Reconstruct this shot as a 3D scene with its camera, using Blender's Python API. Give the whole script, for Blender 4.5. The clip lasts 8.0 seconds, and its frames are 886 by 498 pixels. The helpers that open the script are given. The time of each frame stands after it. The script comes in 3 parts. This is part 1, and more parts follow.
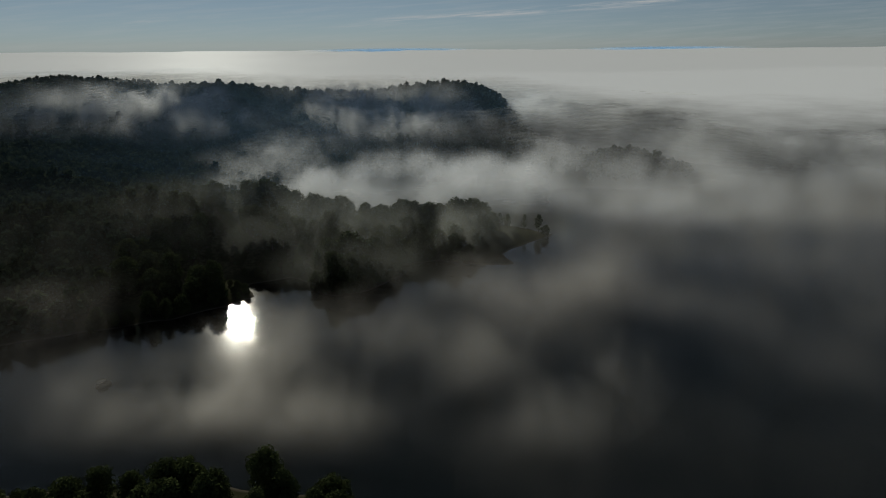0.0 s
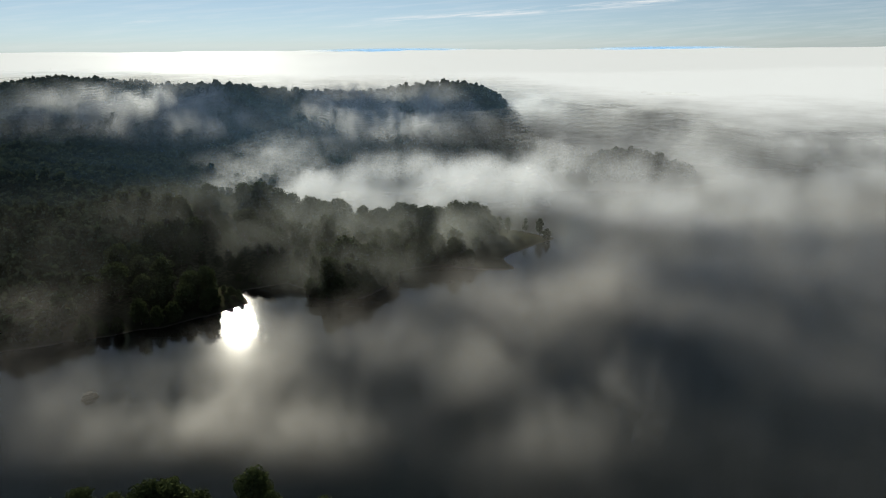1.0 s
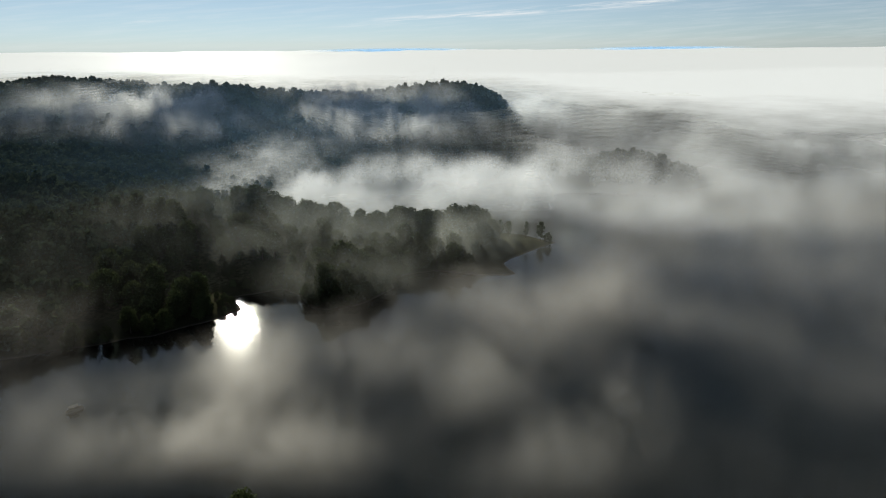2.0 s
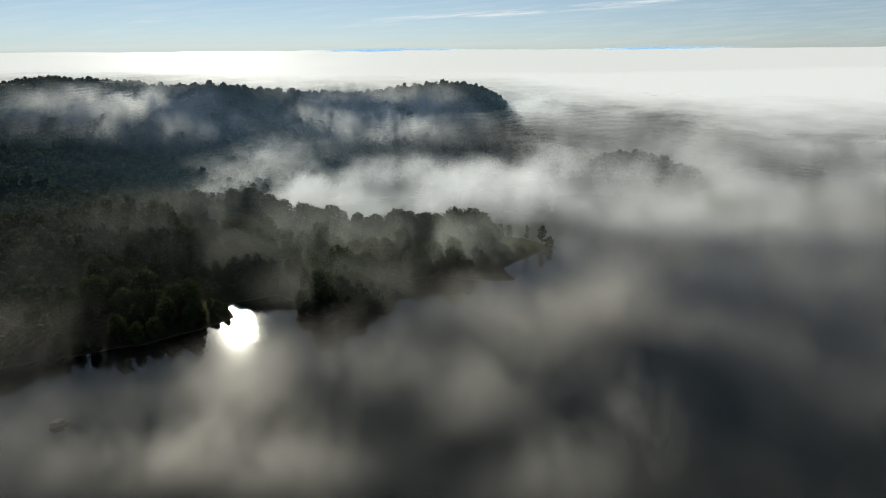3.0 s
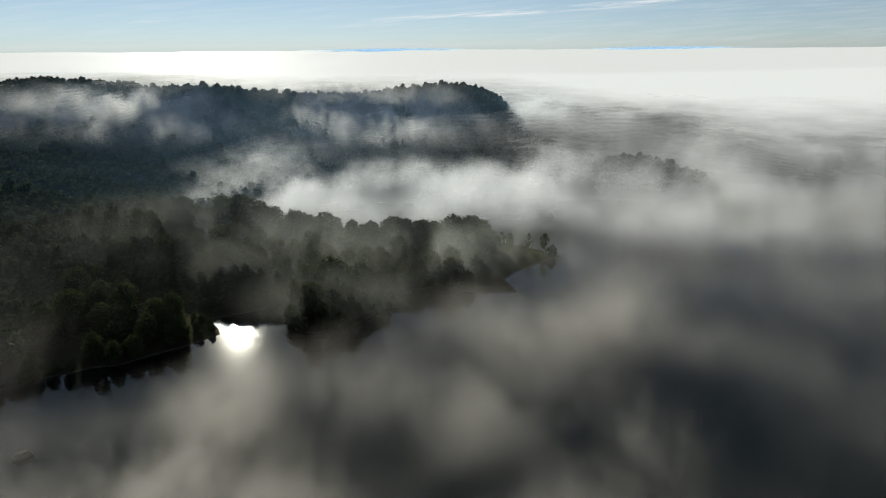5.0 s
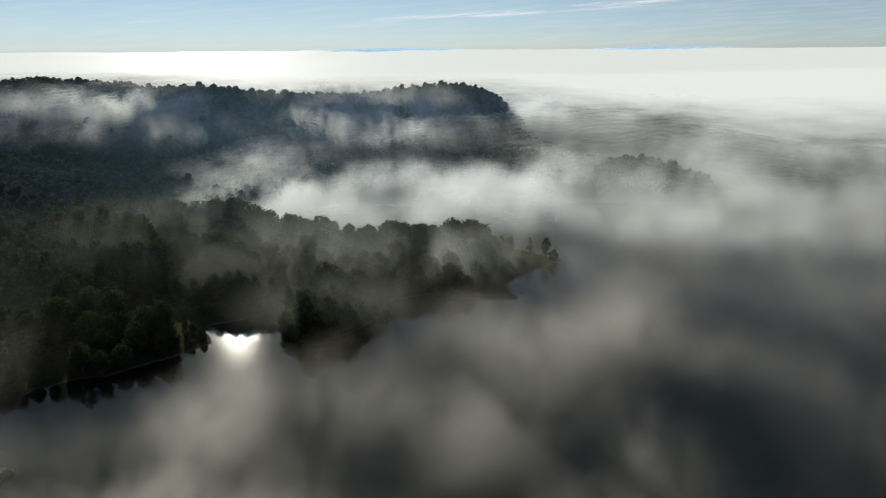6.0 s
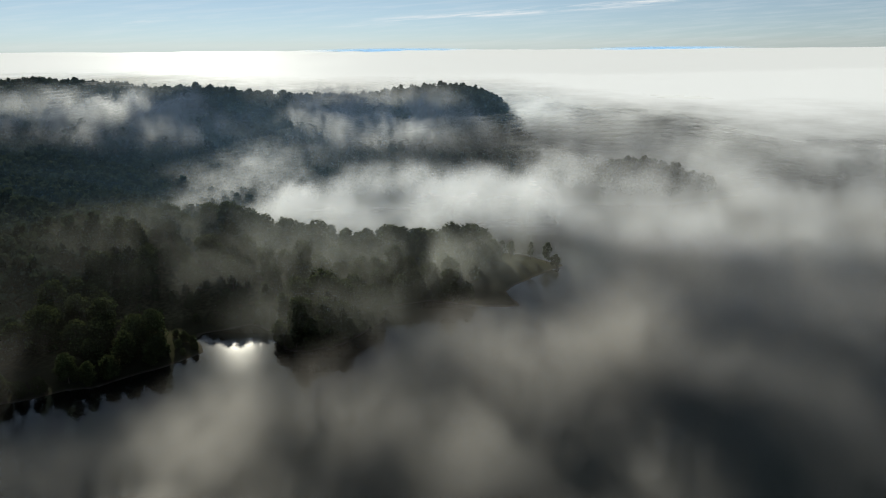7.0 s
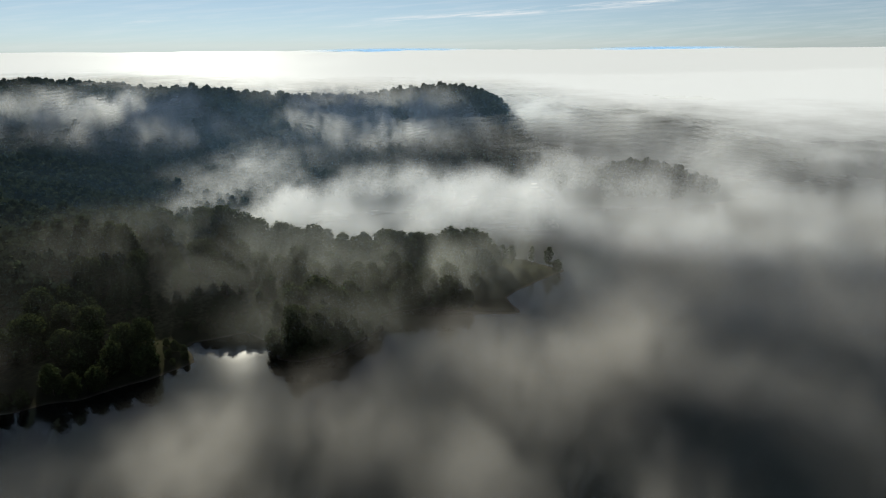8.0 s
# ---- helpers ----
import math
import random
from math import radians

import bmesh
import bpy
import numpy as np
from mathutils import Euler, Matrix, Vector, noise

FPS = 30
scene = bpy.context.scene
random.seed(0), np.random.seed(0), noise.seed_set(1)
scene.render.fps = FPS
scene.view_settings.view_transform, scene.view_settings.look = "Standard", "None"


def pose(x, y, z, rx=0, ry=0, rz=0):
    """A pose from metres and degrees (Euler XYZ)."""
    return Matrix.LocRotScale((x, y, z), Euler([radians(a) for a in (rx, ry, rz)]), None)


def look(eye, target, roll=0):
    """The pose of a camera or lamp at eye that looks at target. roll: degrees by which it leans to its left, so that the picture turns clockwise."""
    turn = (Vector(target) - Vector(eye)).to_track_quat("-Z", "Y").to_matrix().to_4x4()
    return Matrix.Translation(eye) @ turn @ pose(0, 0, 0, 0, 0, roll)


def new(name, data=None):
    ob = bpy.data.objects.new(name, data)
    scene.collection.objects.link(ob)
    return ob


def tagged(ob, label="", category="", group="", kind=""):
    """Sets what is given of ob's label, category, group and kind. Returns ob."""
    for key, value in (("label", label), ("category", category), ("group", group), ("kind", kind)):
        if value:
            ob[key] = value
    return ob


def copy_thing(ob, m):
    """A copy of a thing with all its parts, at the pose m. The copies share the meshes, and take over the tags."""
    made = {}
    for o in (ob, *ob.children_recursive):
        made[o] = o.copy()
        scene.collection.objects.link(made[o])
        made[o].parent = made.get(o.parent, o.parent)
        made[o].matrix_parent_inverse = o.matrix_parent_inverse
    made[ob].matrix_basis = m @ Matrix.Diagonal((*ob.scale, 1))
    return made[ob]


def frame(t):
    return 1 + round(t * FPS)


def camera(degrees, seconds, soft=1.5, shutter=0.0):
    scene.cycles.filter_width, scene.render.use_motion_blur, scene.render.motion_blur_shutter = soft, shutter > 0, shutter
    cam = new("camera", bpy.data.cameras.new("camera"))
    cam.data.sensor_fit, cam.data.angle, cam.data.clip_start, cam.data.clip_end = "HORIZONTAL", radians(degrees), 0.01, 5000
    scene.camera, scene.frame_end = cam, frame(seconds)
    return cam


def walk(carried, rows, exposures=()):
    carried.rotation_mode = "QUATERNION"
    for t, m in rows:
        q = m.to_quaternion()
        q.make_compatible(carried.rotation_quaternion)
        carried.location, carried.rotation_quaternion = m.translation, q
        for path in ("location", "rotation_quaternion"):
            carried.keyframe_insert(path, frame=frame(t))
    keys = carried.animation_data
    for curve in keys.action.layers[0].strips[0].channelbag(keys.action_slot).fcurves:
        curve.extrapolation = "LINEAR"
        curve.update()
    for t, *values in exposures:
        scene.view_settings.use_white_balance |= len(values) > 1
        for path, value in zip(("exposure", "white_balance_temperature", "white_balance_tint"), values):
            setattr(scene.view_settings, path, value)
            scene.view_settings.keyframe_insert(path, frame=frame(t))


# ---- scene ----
# ---- camera: a straight, level flight over the lake ----
cam = camera(70.0, 8.0, soft=1.0)
SPEED_X, SPEED_Y, FLIGHT_Z = 0.503, 7.898, 110.0
walk(cam,
     [(t, pose(SPEED_X * t, SPEED_Y * t, FLIGHT_Z, 90 - 17.96, 0.4, 0)) for t in (0.0, 1.0, 2.0, 3.0, 4.0, 5.0, 6.0, 7.0, 8.0)],
     exposures=[(0.0, -0.48), (0.5, 0.20), (1.0, 0.62), (1.3, 0.62), (8.0, 0.62)])

# fog is many thin veils one behind another
scene.cycles.transparent_max_bounces = 80

# ---- daylight: low sun ahead, a little to the left of the flight ----
SUN_ELEVATION, SUN_AZIMUTH = radians(22.3), radians(-20.0)
SUN_WAY = Vector((math.sin(SUN_AZIMUTH) * math.cos(SUN_ELEVATION), math.cos(SUN_AZIMUTH) * math.cos(SUN_ELEVATION), math.sin(SUN_ELEVATION)))

world = bpy.data.worlds.new("sky")
scene.world = world
world.use_nodes = True
wn, wl = world.node_tree.nodes, world.node_tree.links
wn.clear()
sky = wn.new("ShaderNodeTexSky")
sky.sky_type, sky.sun_disc = "NISHITA", False
sky.sun_elevation, sky.sun_rotation = SUN_ELEVATION, SUN_AZIMUTH
sky.altitude, sky.air_density, sky.dust_density, sky.ozone_density = 1500, 0.7, 0.0, 4.0
w_bg = wn.new("ShaderNodeBackground")
w_bg.inputs["Strength"].default_value = 0.043
w_out = wn.new("ShaderNodeOutputWorld")
# thin streaks of high cloud, low over the horizon: u across, v above it
def w_math(operation, p, q=0.0, r=0.0):
    node = wn.new("ShaderNodeMath")
    node.operation = operation
    for socket, value in zip(node.inputs, (p, q, r)):
        if isinstance(value, bpy.types.NodeSocket):
            wl.new(value, socket)
        else:
            socket.default_value = value
    return node.outputs[0]


def w_step(value, lo, hi, top=1.0):
    node = wn.new("ShaderNodeMapRange")
    node.interpolation_type = "SMOOTHSTEP"
    wl.new(value, node.inputs["Value"])
    node.inputs["From Min"].default_value, node.inputs["From Max"].default_value, node.inputs["To Max"].default_value = lo, hi, top
    return node.outputs[0]


w_tc = wn.new("ShaderNodeTexCoord")
w_xyz = wn.new("ShaderNodeSeparateXYZ")
wl.new(w_tc.outputs["Generated"], w_xyz.inputs[0])
w_u = w_math("DIVIDE", w_xyz.outputs[0], w_math("MAXIMUM", w_math("ABSOLUTE", w_xyz.outputs[1]), 0.05))
w_v = w_math("DIVIDE", w_xyz.outputs[2], w_math("MAXIMUM", w_math("ABSOLUTE", w_xyz.outputs[1]), 0.05))
w_lift = w_math("SUBTRACT", w_v, w_math("MULTIPLY", w_u, 0.062))
w_com = wn.new("ShaderNodeCombineXYZ")
wl.new(w_math("MULTIPLY", w_u, 5.0), w_com.inputs[0])
wl.new(w_math("MULTIPLY", w_lift, 95.0), w_com.inputs[1])
w_noise = wn.new("ShaderNodeTexNoise")
wl.new(w_com.outputs[0], w_noise.inputs["Vector"])
w_noise.inputs["Scale"].default_value, w_noise.inputs["Detail"].default_value, w_noise.inputs["Roughness"].default_value = 1.7, 8, 0.66
w_near = w_math("SUBTRACT", 1.0, w_step(w_math("ABSOLUTE", w_math("SUBTRACT", w_lift, 0.0375)), 0.001, 0.0075))
w_band = w_math("MULTIPLY", w_near, w_math("MULTIPLY", w_step(w_u, -0.22, 0.02), w_step(w_u, 0.75, 0.35)))
w_left = w_math("SUBTRACT", 1.0, w_step(w_math("ABSOLUTE", w_math("SUBTRACT", w_lift, 0.0620)), 0.001, 0.007))
w_left = w_math("MULTIPLY", w_left, w_math("MULTIPLY", w_step(w_u, -0.62, -0.45), w_step(w_u, -0.30, -0.40)))
w_all = w_math("ADD", w_math("MULTIPLY", w_band, 0.9), w_math("ADD", w_math("MULTIPLY", w_left, 0.35), 0.16))
w_fac = w_math("MULTIPLY", w_step(w_noise.outputs["Fac"], 0.40, 0.72), w_all)
w_mix = wn.new("ShaderNodeMixRGB")
w_mix.inputs["Color2"].default_value = (12.5, 13.0, 13.4, 1)
wl.new(w_fac, w_mix.inputs["Fac"])
wl.new(sky.outputs["Color"], w_mix.inputs["Color1"])
w_hue = wn.new("ShaderNodeHueSaturation")
w_hue.inputs["Hue"].default_value, w_hue.inputs["Saturation"].default_value = 0.485, 0.68
wl.new(w_mix.outputs["Color"], w_hue.inputs["Color"])
wl.new(w_hue.outputs["Color"], w_bg.inputs["Color"])
wl.new(w_bg.outputs["Background"], w_out.inputs["Surface"])

sun_data = bpy.data.lights.new("sun", "SUN")
sun_data.energy, sun_data.angle, sun_data.color = 5.0, radians(0.53), (0.96, 0.925, 0.77)
sun = new("sun", sun_data)
sun.matrix_world = look(SUN_WAY * 800, (0, 0, 0))


# ---- materials ----
class Nodes:
    """A short way to wire one material."""

    def __init__(self, name):
        self.mat = bpy.data.materials.new(name)
        self.mat.use_nodes = True
        self.tree = self.mat.node_tree
        self.tree.nodes.clear()
        self.out = self.add("OutputMaterial")

    def add(self, kind, **values):
        node = self.tree.nodes.new("ShaderNode" + kind)
        for key, value in values.items():
            self.put(node, key.replace("_", " "), value)
        return node

    def put(self, node, key, value):
        socket = node.inputs[int(key[1:])] if key[0] == "i" and key[1:].isdigit() else node.inputs[key]
        if isinstance(value, bpy.types.NodeSocket):
            self.tree.links.new(value, socket)
        else:
            socket.default_value = value

    def math(self, operation, a, b=0.0, clamp=False):
        node = self.add("Math", i0=a, i1=b)
        node.operation, node.use_clamp = operation, clamp
        return node.outputs[0]

    def ramp(self, value, lo, hi, to_lo=0.0, to_hi=1.0, smooth=True):
        node = self.add("MapRange", Value=value, From_Min=lo, From_Max=hi, To_Min=to_lo, To_Max=to_hi)
        node.interpolation_type = "SMOOTHSTEP" if smooth else "LINEAR"
        return node.outputs[0]

    def noise(self, vector, scale, detail=4.0, rough=0.55, warp=0.0):
        return self.add("TexNoise", Vector=vector, Scale=scale, Detail=detail, Roughness=rough, Distortion=warp).outputs["Fac"]

    def colour(self, fac, a, b):
        node = self.add("MixRGB", Fac=fac, Color1=(*a, 1), Color2=(*b, 1))
        return node.outputs[0]

    def scaled(self, vector, scale):
        return self.add("Mapping", Vector=vector, Scale=scale).outputs[0]

    def done(self, shader):
        self.put(self.out, "Surface", shader)
        return self.mat


def water_material():
    n = Nodes("lake_water")
    place = n.add("NewGeometry").outputs["Position"]
    ripples = n.noise(n.scaled(place, (0.5, 1.4, 1.0)), 0.9, 3, 0.5)
    streaks = n.noise(n.scaled(place, (2.6, 0.45, 1.0)), 1.0, 2, 0.5)
    swell = n.noise(place, 0.035, 3, 0.5)
    height = n.math("ADD", n.math("MULTIPLY", ripples, 0.03), n.math("MULTIPLY", swell, 0.15))
    height = n.math("ADD", height, n.math("MULTIPLY", streaks, 0.14))
    bump = n.add("Bump", Height=height, Strength=0.12, Distance=1.0).outputs[0]
    rough = n.ramp(n.noise(place, 0.02, 3), 0.35, 0.7, 0.036, 0.048)
    tint = n.colour(n.noise(place, 0.012, 3), (0.003, 0.0045, 0.004), (0.006, 0.008, 0.007))
    shader = n.add("BsdfPrincipled", Base_Color=tint, Roughness=rough, IOR=1.333, Normal=bump, Coat_Weight=0.025, Coat_Roughness=0.13, Coat_IOR=1.333)
    return n.done(shader.outputs[0])


def leaf_material(name, dark, light, trans=0.3):
    n = Nodes(name)
    island = n.add("NewGeometry").outputs["Random Per Island"]
    tree_random = n.add("ObjectInfo").outputs["Random"]
    place = n.add("NewGeometry").outputs["Position"]
    mix = n.math("ADD", n.math("MULTIPLY", island, 0.5), n.math("MULTIPLY", tree_random, 0.3))
    mix = n.math("ADD", mix, n.math("MULTIPLY", n.noise(place, 0.05, 3), 0.3), clamp=True)
    col = n.colour(mix, dark, light)
    front = n.add("BsdfDiffuse", Color=col)
    back = n.add("BsdfTranslucent", Color=col)
    both = n.add("MixShader", Fac=trans, i1=front.outputs[0], i2=back.outputs[0])
    return n.done(both.outputs[0])


def plain_material(name, dark, light, scale, rough=0.9, bump=0.0):
    n = Nodes(name)
    place = n.add("NewGeometry").outputs["Position"]
    fine = n.noise(place, scale, 6, 0.6)
    broad = n.noise(place, scale * 0.08, 3)
    fac = n.math("ADD", n.math("MULTIPLY", fine, 0.6), n.math("MULTIPLY", broad, 0.4), clamp=True)
    shader = n.add("BsdfPrincipled", Base_Color=n.colour(n.ramp(fac, 0.3, 0.7), dark, light), Roughness=rough, Specular_IOR_Level=0.05 if rough > 0.8 else 0.4)
    if bump:
        n.put(shader, "Normal", n.add("Bump", Height=fine, Strength=0.6, Distance=bump).outputs[0])
    return n.done(shader.outputs[0])


def shore_material():
    """Forest floor inland, a band of pale bare mud and grass along the waterline."""
    n = Nodes("forest_floor")
    place = n.add("NewGeometry").outputs["Position"]
    z = n.add("SeparateXYZ", Vector=place).outputs[2]
    fine = n.noise(place, 0.5, 6, 0.6)
    broad = n.noise(place, 0.04, 3)
    litter = n.colour(n.ramp(fine, 0.3, 0.7), (0.030, 0.030, 0.016), (0.075, 0.070, 0.040))
    grass = n.colour(n.ramp(broad, 0.35, 0.65), (0.020, 0.021, 0.012), (0.038, 0.038, 0.022))
    mud = n.colour(n.ramp(fine, 0.3, 0.7), (0.04, 0.036, 0.029), (0.075, 0.066, 0.053))
    level = n.math("ADD", z, n.math("MULTIPLY", fine, 0.5))
    low = n.add("MixRGB", Fac=n.ramp(level, 0.35, 0.7), Color1=mud, Color2=grass)
    col = n.add("MixRGB", Fac=n.ramp(level, 2.2, 3.2), Color1=low.outputs[0], Color2=litter)
    bump = n.add("Bump", Height=fine, Strength=0.6, Distance=0.15).outputs[0]
    shader = n.add("BsdfPrincipled", Base_Color=col.outputs[0], Roughness=1.0, Specular_IOR_Level=0.0, Normal=bump)
    return n.done(shader.outputs[0])


def fog_scatter(n, onward, sheen, white):
    """White droplets: part of the light comes back, the rest goes on; a broad sheen stands for the strong scattering onwards."""
    level = n.add("CombineXYZ", Z=1.0).outputs[0]
    back = n.add("BsdfDiffuse", Color=white, Normal=level)
    on = n.add("BsdfTranslucent", Color=white, Normal=level)
    soft = n.add("MixShader", Fac=onward, i1=back.outputs[0], i2=on.outputs[0]).outputs[0]
    if not sheen:
        return soft
    gloss = n.add("BsdfGlossy", Color=white, Roughness=0.55)
    return n.add("MixShader", Fac=sheen, i1=soft, i2=gloss.outputs[0]).outputs[0]


def mist_material(name, onward, sheen, grain, tear=(0.33, 0.68), white=(0.92, 0.93, 0.94, 1)):
    """The sheets' own density, torn into billows and wisps by turbulence; what is thick hides, what is thin lets through."""
    n = Nodes(name)
    place = n.add("NewGeometry").outputs["Position"]
    density = n.add("Attribute")
    density.attribute_name = "fog_depth"
    lift = n.add("Attribute")
    lift.attribute_name = "fog_lift"
    swirl = n.add("VectorMath", i0=n.add("TexNoise", Vector=place, Scale=grain * 0.8, Detail=2.0, Roughness=0.5).outputs["Color"], i1=(0.5, 0.5, 0.5))
    swirl.operation = "SUBTRACT"
    bent = n.add("VectorMath", i0=swirl.outputs[0], i1=(0.6 / grain, 0.6 / grain, 0.4 / grain), i2=place)
    bent.operation = "MULTIPLY_ADD"
    drift = n.add("Mapping", Vector=bent.outputs[0], Rotation=(0, 0, radians(-18)), Scale=(1.05, 0.8, 0.6)).outputs[0]
    turb = n.noise(drift, grain, 7, 0.66)
    # only the thick billows reach the upper sheets
    turb = n.math("SUBTRACT", turb, n.math("MULTIPLY", n.math("SUBTRACT", lift.outputs["Fac"], 0.4), 0.22))
    torn = n.ramp(turb, tear[0], tear[1], 0.0, 2.3)
    depth = n.math("MULTIPLY", density.outputs["Fac"], torn)
    veil = n.math("SUBTRACT", 1.0, n.math("POWER", 2.718, n.math("MULTIPLY", depth, -1.0)), clamp=True)
    shader = n.add("MixShader", Fac=veil, i1=n.add("BsdfTransparent").outputs[0], i2=fog_scatter(n, onward, sheen, white))
    return n.done(shader.outputs[0])


def haze_material(name, tint, patchy=False):
    """Thin air, fading towards the rim; the object's own alpha sets how thick it is."""
    n = Nodes(name)
    rim = n.add("VectorMath", i0=n.add("TexCoord").outputs["Object"])
    rim.operation = "LENGTH"
    veil = n.math("MULTIPLY", n.ramp(rim.outputs["Value"], 1.0, 0.3), n.add("ObjectInfo").outputs["Alpha"], clamp=True)
    if patchy:
        place = n.add("NewGeometry").outputs["Position"]
        drift = n.noise(n.scaled(place, (1.0, 0.7, 0.55)), 0.034, 5, 0.6, 0.6)
        veil = n.math("MULTIPLY", veil, n.ramp(drift, 0.36, 0.68, 0.15, 2.6), clamp=True)
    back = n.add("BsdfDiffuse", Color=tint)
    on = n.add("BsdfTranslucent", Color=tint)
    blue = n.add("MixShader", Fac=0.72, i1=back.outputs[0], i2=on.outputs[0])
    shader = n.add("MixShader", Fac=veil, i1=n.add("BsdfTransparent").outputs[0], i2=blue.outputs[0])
    return n.done(shader.outputs[0])


def fog_sea_material():
    """The wide deck of fog: closed far off, with a torn rim over the hills and the lake."""
    n = Nodes("fog_sea")
    place = n.add("NewGeometry").outputs["Position"]
    xyz = n.add("SeparateXYZ", Vector=place)
    x, y = xyz.outputs[0], xyz.outputs[1]
    turb = n.noise(n.scaled(place, (0.8, 1, 1.2)), 0.012, 5, 0.62)
    edge = n.math("ADD", y, n.math("ADD", n.math("ADD", n.ramp(x, 40, 330, -150.0, 140.0), n.ramp(x, -420, -160, -130.0, 0.0)), n.math("MULTIPLY", turb, 260.0)))
    far = n.ramp(edge, 660, 1020)
    thick = n.math("MULTIPLY", far, n.ramp(n.math("ADD", turb, n.math("MULTIPLY", far, 1.0)), 0.35, 0.85), clamp=True)
    shader = n.add("MixShader", Fac=thick, i1=n.add("BsdfTransparent").outputs[0], i2=fog_scatter(n, 0.16, 0.03, (0.90, 0.93, 0.98, 1)))
    return n.done(shader.outputs[0])


M_WATER = water_material()
M_LEAF = leaf_material("broadleaf_foliage", (0.022, 0.032, 0.015), (0.058, 0.072, 0.028), 0.15)
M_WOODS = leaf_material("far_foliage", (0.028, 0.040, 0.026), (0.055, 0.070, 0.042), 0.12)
M_BARK = plain_material("bark", (0.05, 0.04, 0.03), (0.12, 0.10, 0.08), 3.0, 0.95, 0.03)
M_SOIL = shore_material()
M_LAKE_MIST = mist_material("lake_mist", 0.50, 0.05, 0.027, white=(0.95, 0.92, 0.88, 1))
M_BANK = mist_material("fog_bank", 0.12, 0.02, 0.022, tear=(0.29, 0.72), white=(0.90, 0.93, 0.97, 1))
M_HILL_MIST = mist_material("hill_mist", 0.30, 0.0, 0.034, tear=(0.36, 0.72), white=(0.91, 0.93, 0.95, 1))
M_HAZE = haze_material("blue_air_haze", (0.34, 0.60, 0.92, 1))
M_WOOD_HAZE = haze_material("woodland_haze", (0.84, 0.88, 0.84, 1), patchy=True)
M_SEA = fog_sea_material()
M_RIDGE = plain_material("far_ridge", (0.05, 0.07, 0.07), (0.07, 0.09, 0.09), 0.05)


# ---- the plan: shores and heights ----
MAIN_SHORE = [(-900, 120), (-420, 165), (-260, 200), (-170, 222), (-115, 245), (-93, 262), (-87, 271), (-95, 284), (-83, 292), (-76, 293.5),
              (-63.5, 284), (-58, 272), (-49, 269), (-35, 276), (-20, 300), (-27, 307), (-5, 319), (8, 314), (37.5, 310), (32, 330),
              (49, 351), (67, 365), (46, 384), (0, 400), (-70, 408), (-125, 440), (-60, 480), (60, 490), (190, 500), (230, 522),
              (190, 570), (135, 660), (125, 800), (140, 1000), (-100, 1250), (-900, 1300)]
NEAR_SHORE = [(-900, 60), (-300, 118), (-120, 136), (-60, 139), (-25, 133), (5, 112), (30, 60), (40, -300), (-900, -300)]
# hill tops: x, y, spread along x, spread along y, height
HILLS = [(-310, 670, 180, 110, 50), (-560, 720, 180, 160, 50), (-219, 668, 60, 60, 16), (-140, 700, 60, 60, 12), (15, 765, 84, 85, 52), (-120, 780, 90, 90, 32),
         (-150, 352, 75, 50, 17), (-340, 420, 140, 120, 26), (175, 532, 52, 38, 23), (66, 690, 46, 60, 15), (-520, 930, 260, 80, 48)]


def inland(points, x, y):
    """Signed distance to a closed shore, positive on land (arrays)."""
    best = np.full(x.shape, 1e9)
    inside = np.zeros(x.shape, bool)
    for (ax, ay), (bx, by) in zip(points, points[1:] + points[:1]):
        dx, dy = bx - ax, by - ay
        k = np.clip(((x - ax) * dx + (y - ay) * dy) / (dx * dx + dy * dy), 0, 1)
        best = np.minimum(best, np.hypot(x - ax - k * dx, y - ay - k * dy))
        if dy:
            inside ^= ((ay > y) != (by > y)) & (x < ax + dx * (y - ay) / dy)
    return np.where(inside, best, -best)


def in_woods(x, y):
    return np.maximum(inland(MAIN_SHORE, x, y), inland(NEAR_SHORE, x, y))


def waves(x, y, size, seed):
    """Smooth pseudo-noise of sines, about -1 to 1."""
    rng = np.random.RandomState(seed)
    total = np.zeros(np.shape(x))
    for octave in range(4):
        for _ in range(3):
            a, p = rng.uniform(0, 6.283), rng.uniform(0, 6.283)
            k = 6.283 / (size * 0.5 ** octave * rng.uniform(0.8, 1.3))
            total += 0.5 ** octave * np.sin(k * (x * math.cos(a) + y * math.sin(a)) + p) / 2.6
    return total


def ground_height(x, y):
    x, y = np.asarray(x, float), np.asarray(y, float)
    wobble = waves(x, y, 22, 3) * 0.8
    d = np.maximum(inland(MAIN_SHORE, x, y), inland(NEAR_SHORE, x, y)) + wobble
    hills = sum(h * np.exp(-((x - cx) / sx) ** 2 - ((y - cy) / sy) ** 2) for cx, cy, sx, sy, h in HILLS)
    rise = np.clip(d / 70, 0, 1)
    rise = rise * rise * (3 - 2 * rise)
    land = 2.6 * (1 - np.exp(-np.maximum(d, 0) / 9)) + rise * (hills + 2.5 * waves(x, y, 90, 5))
    return np.where(d > 0, land, -3.0 * (1 - np.exp(np.minimum(d, 0) / 7)))


def mesh_object(name, verts, faces, material, smooth=True):
    me = bpy.data.meshes.new(name)
    me.from_pydata(verts, [], faces)
    me.materials.append(material)
    if smooth:
        me.shade_smooth()
    return new(name, me)


def grid_faces(nx, ny):
    i = (np.arange(ny - 1)[:, None] * nx + np.arange(nx - 1)[None, :]).ravel()
    return np.stack([i, i + 1, i + nx + 1, i + nx], 1).tolist()


